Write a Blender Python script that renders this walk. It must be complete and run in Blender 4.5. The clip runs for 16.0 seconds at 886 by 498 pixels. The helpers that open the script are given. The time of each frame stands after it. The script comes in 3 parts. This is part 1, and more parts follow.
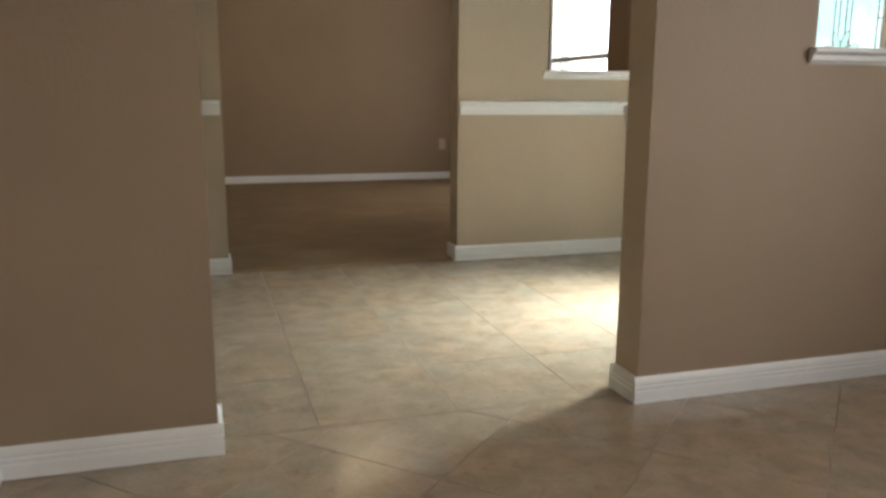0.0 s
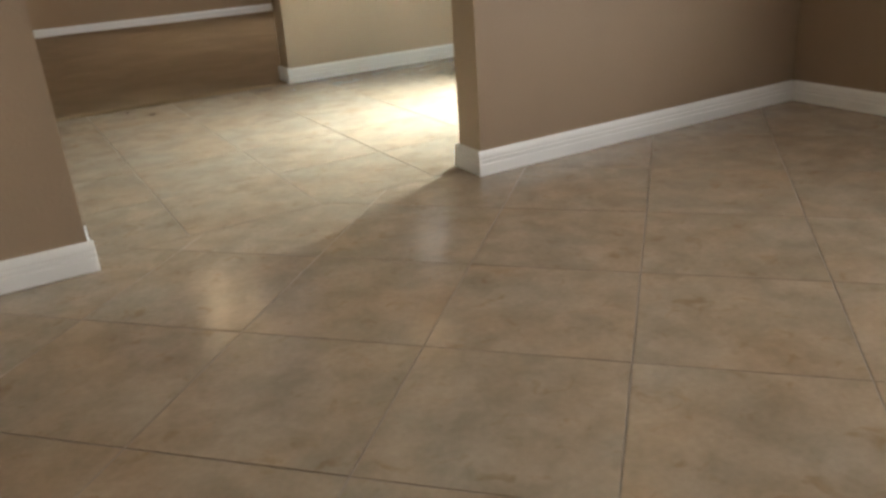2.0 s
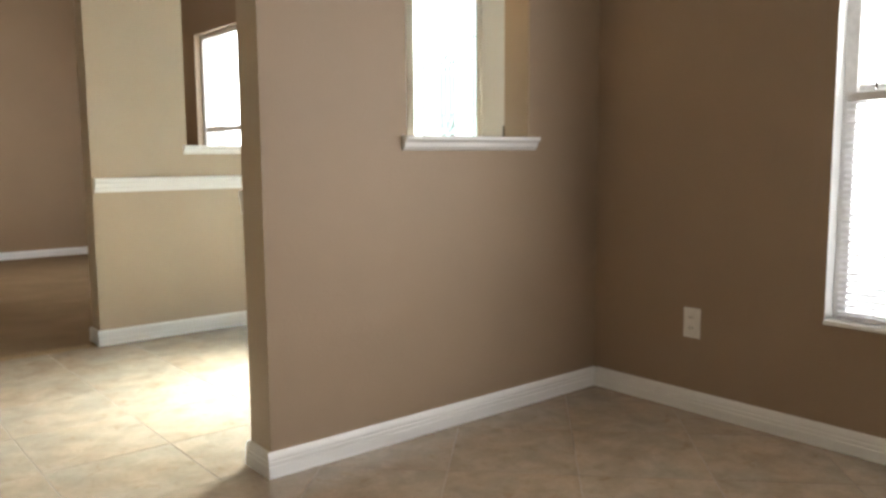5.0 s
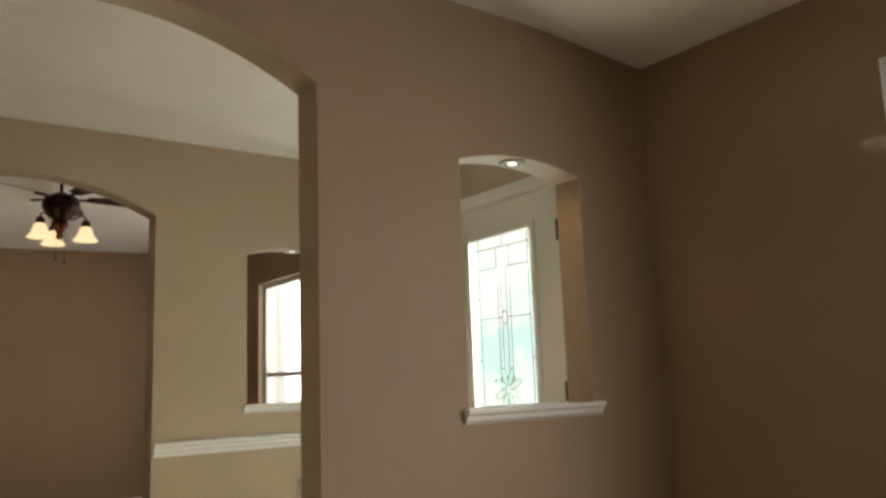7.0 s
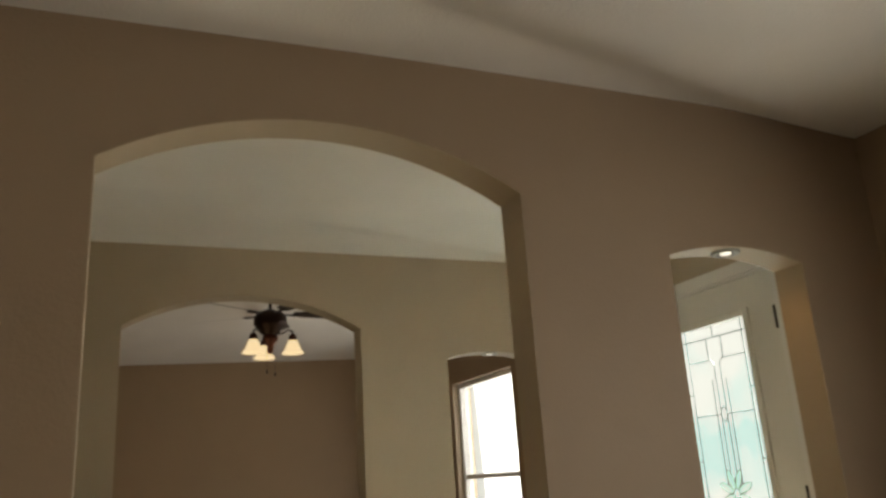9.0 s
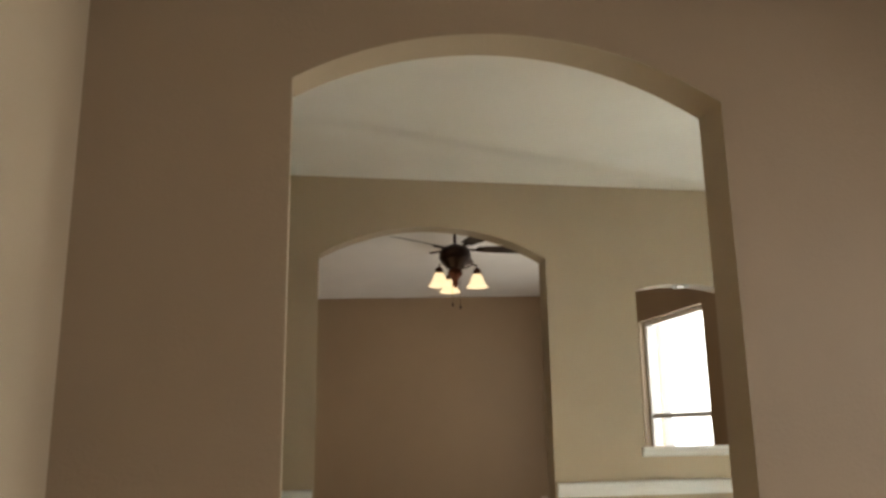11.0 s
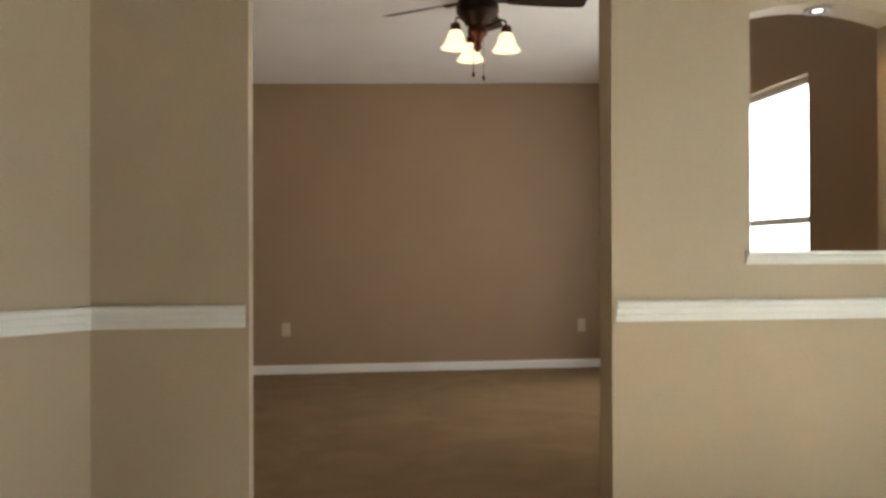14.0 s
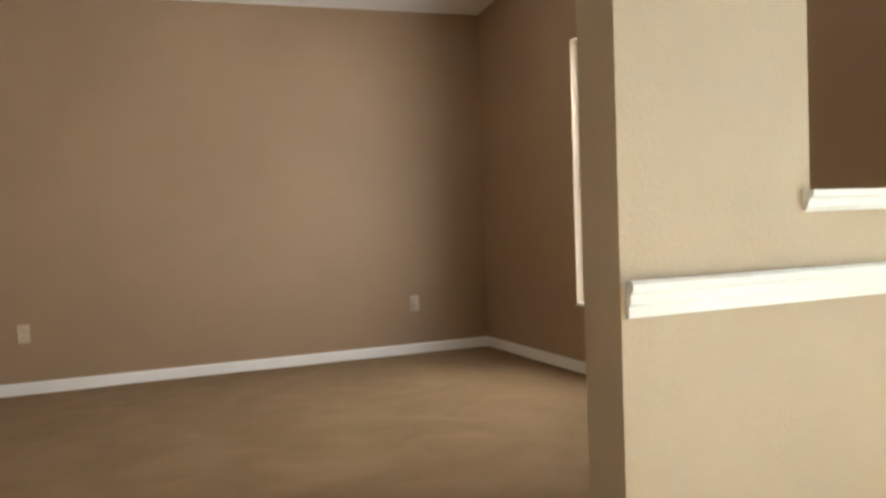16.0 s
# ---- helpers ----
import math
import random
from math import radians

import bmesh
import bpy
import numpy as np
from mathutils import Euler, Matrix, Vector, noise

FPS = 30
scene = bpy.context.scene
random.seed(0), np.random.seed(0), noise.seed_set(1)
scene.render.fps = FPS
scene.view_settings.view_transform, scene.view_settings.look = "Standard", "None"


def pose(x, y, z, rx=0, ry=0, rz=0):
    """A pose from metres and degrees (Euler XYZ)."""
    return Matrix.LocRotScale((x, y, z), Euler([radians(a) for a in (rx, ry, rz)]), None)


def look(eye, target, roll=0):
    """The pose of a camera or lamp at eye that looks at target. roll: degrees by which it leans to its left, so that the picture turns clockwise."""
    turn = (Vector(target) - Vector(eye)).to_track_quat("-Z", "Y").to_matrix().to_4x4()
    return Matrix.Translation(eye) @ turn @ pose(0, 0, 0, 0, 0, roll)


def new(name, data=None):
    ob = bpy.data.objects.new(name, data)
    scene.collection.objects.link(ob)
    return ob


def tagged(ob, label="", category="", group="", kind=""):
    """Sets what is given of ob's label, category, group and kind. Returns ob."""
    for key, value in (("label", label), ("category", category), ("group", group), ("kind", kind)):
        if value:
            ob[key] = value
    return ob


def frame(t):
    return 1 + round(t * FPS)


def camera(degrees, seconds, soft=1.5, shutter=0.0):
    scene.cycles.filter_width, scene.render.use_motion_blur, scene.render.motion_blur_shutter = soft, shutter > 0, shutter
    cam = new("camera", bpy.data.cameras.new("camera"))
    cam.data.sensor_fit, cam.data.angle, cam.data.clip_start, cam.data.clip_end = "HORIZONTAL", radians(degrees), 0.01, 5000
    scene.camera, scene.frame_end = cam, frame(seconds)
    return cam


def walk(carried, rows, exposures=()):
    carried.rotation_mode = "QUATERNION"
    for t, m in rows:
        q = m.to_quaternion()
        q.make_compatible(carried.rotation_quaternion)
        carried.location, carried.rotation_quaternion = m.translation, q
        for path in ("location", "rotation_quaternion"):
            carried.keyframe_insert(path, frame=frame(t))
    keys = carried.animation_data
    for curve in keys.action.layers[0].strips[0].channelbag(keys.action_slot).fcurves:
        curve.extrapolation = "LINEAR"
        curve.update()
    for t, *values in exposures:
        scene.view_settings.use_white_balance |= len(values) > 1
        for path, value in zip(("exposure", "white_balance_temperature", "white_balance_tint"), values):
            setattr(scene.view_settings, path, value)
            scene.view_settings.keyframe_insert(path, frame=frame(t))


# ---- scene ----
cam = camera(58.5, 16.0, soft=3.0)
PATH = [
    (0, (-1.263, -2.042, 0.931), (-0.684, -0.165, 0.553), 0.3),
    (0.5, (-1.326, -2.1, 0.875), (-0.825, -0.253, 0.291), 1.5),
    (1, (-1.343, -2.134, 0.836), (-0.852, -0.336, 0.111), -1.0),
    (1.5, (-1.366, -2.156, 0.834), (-0.734, -0.412, 0.086), -3.8),
    (2, (-1.381, -2.184, 0.810), (-0.487, -0.565, 0.042), -4.1),
    (2.5, (-1.312, -2.210, 0.809), (-0.232, -0.711, 0.037), -4.5),
    (3, (-1.246, -2.270, 0.816), (-0.036, -0.853, 0.086), -3.6),
    (3.5, (-1.176, -2.268, 0.846), (0.069, -0.857, 0.166), -2.8),
    (4, (-1.145, -2.239, 0.886), (0.107, -0.79, 0.31), -1.6),
    (4.5, (-1.121, -2.217, 0.947), (0.138, -0.723, 0.516), -1.1),
    (5, (-1.123, -2.207, 1.013), (0.147, -0.679, 0.78), -0.4),
    (5.2, (-1.126, -2.205, 1.028), (0.144, -0.673, 0.884), -0.4),
    (7.3, (-1.104, -2.142, 1.209), (0.021, -0.531, 1.581), -2.0),
    (7.5, (-1.105, -2.127, 1.214), (-0.014, -0.5, 1.617), -2.0),
    (8, (-1.137, -2.115, 1.232), (-0.15, -0.438, 1.693), -2.3),
    (8.5, (-1.17, -2.106, 1.253), (-0.297, -0.385, 1.777), -3.0),
    (9, (-1.189, -2.08, 1.275), (-0.423, -0.319, 1.834), -3.7),
    (9.2, (-1.197, -2.064, 1.283), (-0.478, -0.287, 1.854), -3.9),
    (11.3, (-1.199, -2.0, 1.176), (-0.883, -0.059, 1.539), -0.8),
    (11.5, (-1.16, -1.976, 1.15), (-0.844, -0.023, 1.445), -0.9),
    (12, (-1.126, -1.734, 1.111), (-0.788, 0.229, 1.296), -0.3),
    (12.5, (-1.069, -1.447, 1.1), (-0.689, 0.514, 1.203), -0.3),
    (13, (-0.981, -1.147, 1.08), (-0.706, 0.834, 1.126), -0.0),
    (13.5, (-0.897, -0.888, 1.071), (-0.669, 1.099, 1.077), 0.5),
    (14, (-0.826, -0.508, 1.083), (-0.57, 1.475, 1.092), -0.2),
    (14.5, (-0.718, -0.08, 1.072), (-0.484, 1.907, 1.103), -0.5),
    (15, (-0.73, 0.224, 1.061), (-0.475, 2.206, 0.997), 0.3),
    (15.5, (-0.785, 0.586, 1.061), (-0.254, 2.512, 0.979), -1.5),
    (16, (-0.825, 0.903, 1.046), (-0.033, 2.738, 0.972), -2.0),
]
walk(cam, [(t, look(eye, target, roll)) for t, eye, target, roll in PATH],
     exposures=[(0.0, -0.38, 6450, 10), (1.5, -0.16, 6600, 10), (3.5, 0.18, 6050, 10), (5.0, 0.22, 6450, 10), (7.3, -0.76, 7300, 9), (9.0, -0.91, 7350, 8),
                (11.3, -0.34, 7050, 10), (12.5, -0.12, 6950, 10), (14.5, 0.2, 6600, 10), (16.0, 0.78, 6400, 9)])

# ---------------------------------------------------------------- plan (metres)
LEFT_A, FACADE_A = -1.778, 1.588        # living room, side walls
BACK_A = -5.2
W1_Y, W1_T = 0.006, 0.136                 # partition living room / foyer
A1_L, A1_R = -1.25, 0.0                 # its arch
W2_Y, W2_T = 2.235, 0.134               # partition foyer / far room
A2_L, A2_R = -1.136, 0.140
SPRING, APEX = 2.138, 2.31
LEFT_F = -1.648                         # where the far partition meets the slanting wall
HALL_L, HALL_Y = -2.6, 1.283            # end of the foyer, far end of the slanting wall
C_FAR, C_LEFT, C_FACADE = 6.678, -1.96, 2.043
N1_L, N1_R, N2_L, N2_R = 0.558, 1.16, 0.670, 1.278
N_SILL, N_SPRING, N_APEX = 1.085, 1.962, 2.008
BASE_H, BASE_T = 0.083, 0.014
RAIL_B, RAIL_T = 0.832, 0.908
DOOR_Y0, DOOR_Y1, DOOR_H = 0.577, 1.487, 2.11
GL_Y0, GL_Y1, GL_Z0, GL_Z1 = 0.775, 1.289, 0.32, 1.935
# living-room window: the half below y -1.95 is unseen, added for more light
WA_Y0, WA_Y1, WA_Z0, WA_Z1 = -2.9, -0.99, 0.432, 2.2
WC_Y0, WC_Y1, WC_Z0, WC_Z1 = 4.05, 5.34, 0.45, 2.19
TOP = 3.3                               # walls run up past the ceilings

# ---------------------------------------------------------------- world and lights
world = bpy.data.worlds.new("sky")
scene.world = world
world.use_nodes = True
wn = world.node_tree.nodes
sky = wn.new("ShaderNodeTexSky")
sky.sky_type, sky.sun_disc = "NISHITA", False
sky.sun_elevation, sky.sun_rotation = radians(55), radians(200)
world.node_tree.links.new(sky.outputs[0], wn["Background"].inputs[0])
wn["Background"].inputs[1].default_value = 0.12


def area_lamp(name, eye, target, sx, sy, watts, colour):
    d = bpy.data.lights.new(name, "AREA")
    d.shape, d.size, d.size_y, d.energy, d.color = "RECTANGLE", sx, sy, watts, colour
    ob = new(name, d)
    ob.matrix_world = look(eye, target)
    return ob


def lamp_point(name, place, watts, colour, size):
    d = bpy.data.lights.new(name, "POINT")
    d.energy, d.color, d.shadow_soft_size = watts, colour, size
    ob = new(name, d)
    ob.location = place
    return ob


sun_data = bpy.data.lights.new("sun", "SUN")
sun_data.energy, sun_data.angle, sun_data.color = 3.0, radians(0.5), (1.0, 0.95, 0.88)
sun = new("sun", sun_data)
sun.matrix_world = look((0, 0, 10), (1.2, -3.0, 0))

DAY = (1.0, 0.98, 0.95)
# daylight from the open sky at each opening
area_lamp("daylight_living_window", (FACADE_A + 0.36, (WA_Y0 + WA_Y1) / 2, (WA_Z0 + WA_Z1) / 2), (FACADE_A - 2.6, (WA_Y0 + WA_Y1) / 2, -0.4), 2.1, 1.5, 80, DAY)
# no fixture: unseen area lamp standing in for sky light through the door glass
door_daylight = area_lamp("skylight_door", (FACADE_A + 1.0, 1.1, 2.85), (0.68, 0.93, 0.2), 1.0, 0.9, 610, (0.855, 0.97, 1.0))
door_daylight.data.spread = radians(95)
area_lamp("daylight_far_window", (C_FACADE + 0.3, (WC_Y0 + WC_Y1) / 2, (WC_Z0 + WC_Z1) / 2), (-5, (WC_Y0 + WC_Y1) / 2, 1.0), 1.35, 1.9, 46, DAY)


# ---------------------------------------------------------------- materials
def material(name):
    m = bpy.data.materials.new(name)
    m.use_nodes = True
    nt = m.node_tree
    return m, nt, nt.nodes["Principled BSDF"]


def link(nt, a, b):
    nt.links.new(a, b)


def noise_node(nt, scale, detail=4.0, rough=0.55):
    tc = nt.nodes.new("ShaderNodeNewGeometry")
    n = nt.nodes.new("ShaderNodeTexNoise")
    n.inputs["Scale"].default_value, n.inputs["Detail"].default_value, n.inputs["Roughness"].default_value = scale, detail, rough
    link(nt, tc.outputs["Position"], n.inputs["Vector"])
    return n


def ramp(nt, fac, stops):
    r = nt.nodes.new("ShaderNodeValToRGB")
    while len(r.color_ramp.elements) < len(stops):
        r.color_ramp.elements.new(0.5)
    for e, (p, c) in zip(r.color_ramp.elements, stops):
        e.position, e.color = p, (*c, 1)
    link(nt, fac, r.inputs[0])
    return r


def bump(nt, bsdf, height, strength, distance):
    b = nt.nodes.new("ShaderNodeBump")
    b.inputs["Strength"].default_value, b.inputs["Distance"].default_value = strength, distance
    link(nt, height, b.inputs["Height"])
    link(nt, b.outputs[0], bsdf.inputs["Normal"])
    return b


def tint(c, k):
    return tuple(min(1.0, v * k) for v in c)


def wall_paint(name, colour, rough=0.55, relief=0.35, spec=0.3):
    m, nt, b = material(name)
    big = noise_node(nt, 1.3, 3.0)
    r = ramp(nt, big.outputs[0], [(0.3, tint(colour, 0.95)), (0.7, tint(colour, 1.05))])
    link(nt, r.outputs[0], b.inputs["Base Color"])
    b.inputs["Roughness"].default_value = rough
    b.inputs["Specular IOR Level"].default_value = spec
    fine = noise_node(nt, 95.0, 3.0, 0.6)
    bump(nt, b, fine.outputs[0], relief, 0.004)
    return m


TAUPE = wall_paint("taupe_wall_paint", (0.326, 0.242, 0.168))
BROWN = wall_paint("brown_wall_paint", (0.335, 0.238, 0.15))
KHAKI = wall_paint("khaki_wall_paint", (0.48, 0.388, 0.282))
CEILING = wall_paint("white_ceiling_texture", (0.82, 0.80, 0.765), 0.9, 0.6, 0.1)
TRIM = wall_paint("white_gloss_trim_paint", (0.80, 0.80, 0.79), 0.35, 0.05, 0.5)


def tile_material(name, dark, mid, light, rough):
    m, nt, b = material(name)
    info = nt.nodes.new("ShaderNodeObjectInfo")
    geo = nt.nodes.new("ShaderNodeNewGeometry")
    shift = nt.nodes.new("ShaderNodeVectorMath")
    shift.operation = "MULTIPLY_ADD"
    link(nt, info.outputs["Random"], shift.inputs[0])
    shift.inputs[1].default_value = (31.0, 17.0, 5.0)
    link(nt, geo.outputs["Position"], shift.inputs[2])
    cloud = nt.nodes.new("ShaderNodeTexNoise")
    cloud.inputs["Scale"].default_value, cloud.inputs["Detail"].default_value, cloud.inputs["Distortion"].default_value = 10.0, 4.5, 0.4
    link(nt, shift.outputs[0], cloud.inputs["Vector"])
    r = ramp(nt, cloud.outputs[0], [(0.28, dark), (0.5, mid), (0.72, light)])
    fine = nt.nodes.new("ShaderNodeTexNoise")
    fine.inputs["Scale"].default_value, fine.inputs["Detail"].default_value = 70.0, 4.0
    link(nt, shift.outputs[0], fine.inputs["Vector"])
    fr = ramp(nt, fine.outputs[0], [(0.3, (0.93, 0.93, 0.93)), (0.7, (1.05, 1.05, 1.05))])
    hue = nt.nodes.new("ShaderNodeTexNoise")
    hue.inputs["Scale"].default_value, hue.inputs["Detail"].default_value = 4.0, 3.0
    link(nt, shift.outputs[0], hue.inputs["Vector"])
    hr = ramp(nt, hue.outputs[0], [(0.35, (1.04, 0.98, 0.92)), (0.65, (0.97, 1.0, 1.02))])
    huemix = nt.nodes.new("ShaderNodeMix")
    huemix.data_type, huemix.blend_type = "RGBA", "MULTIPLY"
    huemix.inputs[0].default_value = 1.0
    link(nt, r.outputs[0], huemix.inputs[6])
    link(nt, hr.outputs[0], huemix.inputs[7])
    mul = nt.nodes.new("ShaderNodeMix")
    mul.data_type, mul.blend_type = "RGBA", "MULTIPLY"
    mul.inputs[0].default_value = 1.0
    link(nt, huemix.outputs[2], mul.inputs[6])
    link(nt, fr.outputs[0], mul.inputs[7])
    spot = nt.nodes.new("ShaderNodeTexNoise")
    spot.inputs["Scale"].default_value, spot.inputs["Detail"].default_value, spot.inputs["Distortion"].default_value = 19.0, 3.0, 0.8
    link(nt, shift.outputs[0], spot.inputs["Vector"])
    sr = ramp(nt, spot.outputs[0], [(0.60, (1.0, 1.0, 1.0)), (0.75, (0.86, 0.77, 0.66))])
    mul2 = nt.nodes.new("ShaderNodeMix")
    mul2.data_type, mul2.blend_type = "RGBA", "MULTIPLY"
    mul2.inputs[0].default_value = 1.0
    link(nt, mul.outputs[2], mul2.inputs[6])
    link(nt, sr.outputs[0], mul2.inputs[7])
    link(nt, mul2.outputs[2], b.inputs["Base Color"])
    rr = nt.nodes.new("ShaderNodeMapRange")
    rr.inputs[3].default_value, rr.inputs[4].default_value = rough * 0.8, rough * 1.25
    link(nt, cloud.outputs[0], rr.inputs[0])
    link(nt, rr.outputs[0], b.inputs["Roughness"])
    b.inputs["Specular IOR Level"].default_value = 0.7
    bump(nt, b, cloud.outputs[0], 0.06, 0.01)
    return m


TILE_A = tile_material("glazed_beige_tile", (0.252, 0.193, 0.132), (0.298, 0.234, 0.166), (0.348, 0.275, 0.198), 0.175)


def carpet_material():
    m, nt, b = material("brown_cut_pile_carpet")
    geo = nt.nodes.new("ShaderNodeNewGeometry")
    stretch = nt.nodes.new("ShaderNodeMapping")
    stretch.inputs["Rotation"].default_value = (0, 0, radians(-14))
    stretch.inputs["Scale"].default_value = (1.0, 1.15, 1.0)
    link(nt, geo.outputs["Position"], stretch.inputs[0])
    sweep = nt.nodes.new("ShaderNodeTexNoise")
    sweep.inputs["Scale"].default_value, sweep.inputs["Detail"].default_value, sweep.inputs["Distortion"].default_value = 2.7, 5.0, 0.8
    link(nt, stretch.outputs[0], sweep.inputs["Vector"])
    r = ramp(nt, sweep.outputs[0], [(0.34, (0.222, 0.147, 0.075)), (0.5, (0.243, 0.162, 0.084)), (0.66, (0.268, 0.182, 0.098))])
    pile = noise_node(nt, 420.0, 2.0, 0.7)
    pr = ramp(nt, pile.outputs[0], [(0.3, (0.75, 0.75, 0.75)), (0.7, (1.2, 1.2, 1.2))])
    mul = nt.nodes.new("ShaderNodeMix")
    mul.data_type, mul.blend_type = "RGBA", "MULTIPLY"
    mul.inputs[0].default_value = 1.0
    link(nt, r.outputs[0], mul.inputs[6])
    link(nt, pr.outputs[0], mul.inputs[7])
    link(nt, mul.outputs[2], b.inputs["Base Color"])
    b.inputs["Roughness"].default_value = 1.0
    b.inputs["Specular IOR Level"].default_value = 0.05
    b.inputs["Sheen Weight"].default_value = 0.05
    bump(nt, b, pile.outputs[0], 0.7, 0.004)
    return m


CARPET = carpet_material()


def plain(name, colour, rough=0.5, metal=0.0, spec=0.5):
    m, nt, b = material(name)
    n = noise_node(nt, 40.0)
    r = ramp(nt, n.outputs[0], [(0.3, tint(colour, 0.92)), (0.7, tint(colour, 1.06))])
    link(nt, r.outputs[0], b.inputs["Base Color"])
    b.inputs["Roughness"].default_value, b.inputs["Metallic"].default_value = rough, metal
    b.inputs["Specular IOR Level"].default_value = spec
    return m


GROUT = plain("grout", (0.25, 0.205, 0.155), 0.9)
PLATE = plain("white_plastic", (0.78, 0.77, 0.74), 0.35)
BEIGE = plain("beige_plastic", (0.56, 0.46, 0.36), 0.4)
NICKEL = plain("brushed_nickel", (0.42, 0.41, 0.38), 0.35, 0.8)
SLOT = plain("dark_slot", (0.03, 0.03, 0.03), 0.6)
VINYL = plain("white_vinyl_frame", (0.82, 0.82, 0.82), 0.35)
SLAT = plain("white_blind_slat", (0.80, 0.80, 0.82), 0.45)
DOORPAINT = wall_paint("white_door_paint", (0.78, 0.78, 0.75), 0.4, 0.04, 0.4)
BRONZE = plain("dark_oiled_bronze", (0.035, 0.018, 0.012), 0.38, 0.6)
COPPER = plain("reddish_bronze_highlight", (0.09, 0.03, 0.018), 0.35, 0.7)
LEAD = plain("lead_came", (0.16, 0.17, 0.17), 0.45, 0.7)
HINGE = plain("dark_hinge_metal", (0.06, 0.05, 0.045), 0.45, 0.7)
CORD = plain("dark_cord", (0.05, 0.05, 0.05), 0.8)
TILE_EDGE = plain("unglazed_tile_edge", (0.27, 0.205, 0.145), 0.75)
EARTH = plain("pale_concrete_ground", (0.25, 0.24, 0.22), 0.9)


def wood_material():
    m, nt, b = material("dark_walnut_blade")
    n = noise_node(nt, 9.0, 6.0)
    n.inputs["Distortion"].default_value = 1.5
    r = ramp(nt, n.outputs[0], [(0.3, (0.018, 0.010, 0.007)), (0.7, (0.045, 0.024, 0.015))])
    link(nt, r.outputs[0], b.inputs["Base Color"])
    b.inputs["Roughness"].default_value = 0.4
    return m


BLADE = wood_material()


def glass_material(name, colour, rough, relief=0.0):
    m, nt, b = material(name)
    b.inputs["Base Color"].default_value = (*colour, 1)
    b.inputs["Transmission Weight"].default_value = 1.0
    b.inputs["Roughness"].default_value = rough
    b.inputs["IOR"].default_value = 1.45
    if relief:
        n = noise_node(nt, 60.0, 2.0)
        bump(nt, b, n.outputs[0], relief, 0.003)
    return m


PANE = glass_material("clear_window_glass", (0.97, 0.99, 0.99), 0.0)
ARTGLASS = glass_material("textured_pale_glass", (0.82, 0.96, 0.95), 0.0, 0.05)
GREENGLASS = glass_material("pale_green_bevel_glass", (0.70, 0.92, 0.74), 0.0, 0.0)
# teal patches in the glass colour stand in for greenery reflected and seen through
art_nt = ARTGLASS.node_tree
garden_tint_noise = noise_node(art_nt, 2.6, 2.0)
link(art_nt, ramp(art_nt, garden_tint_noise.outputs[0], [(0.36, (0.66, 0.90, 0.90)), (0.55, (0.97, 0.99, 0.98))]).outputs[0], art_nt.nodes["Principled BSDF"].inputs["Base Color"])
for m in (ARTGLASS, GREENGLASS):
    m.node_tree.nodes["Principled BSDF"].inputs["IOR"].default_value = 1.08


def glow(name, colour, strength):
    m, nt, b = material(name)
    b.inputs["Base Color"].default_value = (0.02, 0.02, 0.02, 1)
    b.inputs["Emission Color"].default_value = (*colour, 1)
    b.inputs["Emission Strength"].default_value = strength
    return m


SHADE = glow("lit_alabaster_glass", (1.0, 0.78, 0.48), 1.7)
PUCK = glow("lit_frosted_lens", (1.0, 0.96, 0.88), 3.0)


# ---------------------------------------------------------------- mesh helpers
def finish(name, bm, mats, parent=None, label="", smooth=False):
    bmesh.ops.remove_doubles(bm, verts=bm.verts, dist=1e-5)
    bmesh.ops.recalc_face_normals(bm, faces=bm.faces)
    me = bpy.data.meshes.new(name)
    bm.to_mesh(me)
    bm.free()
    for m in (mats if isinstance(mats, (list, tuple)) else [mats]):
        me.materials.append(m)
    if smooth:
        for p in me.polygons:
            p.use_smooth = True
    ob = new(name, me)
    if parent:
        ob.parent = parent
    if label:
        tagged(ob, label)
    return ob


def part(name, bm, mat, parent, label="", smooth=False):
    return finish(name, bm, mat, parent, label, smooth)


def box_bm(x0, x1, y0, y1, z0, z1, bevel=0.0, bm=None):
    b = bmesh.new()
    bmesh.ops.create_cube(b, size=1.0)
    for v in b.verts:
        v.co = Vector((x0 + (v.co.x + 0.5) * (x1 - x0), y0 + (v.co.y + 0.5) * (y1 - y0), z0 + (v.co.z + 0.5) * (z1 - z0)))
    if bevel:
        bmesh.ops.bevel(b, geom=list(b.edges), offset=bevel, segments=2, profile=0.5, affect="EDGES")
    if bm is None:
        return b
    tmp = bpy.data.meshes.new("tmp")
    b.to_mesh(tmp)
    b.free()
    bm.from_mesh(tmp)
    bpy.data.meshes.remove(tmp)
    return bm


def add_bm(bm, other):
    tmp = bpy.data.meshes.new("tmp")
    other.to_mesh(tmp)
    other.free()
    bm.from_mesh(tmp)
    bpy.data.meshes.remove(tmp)
    return bm


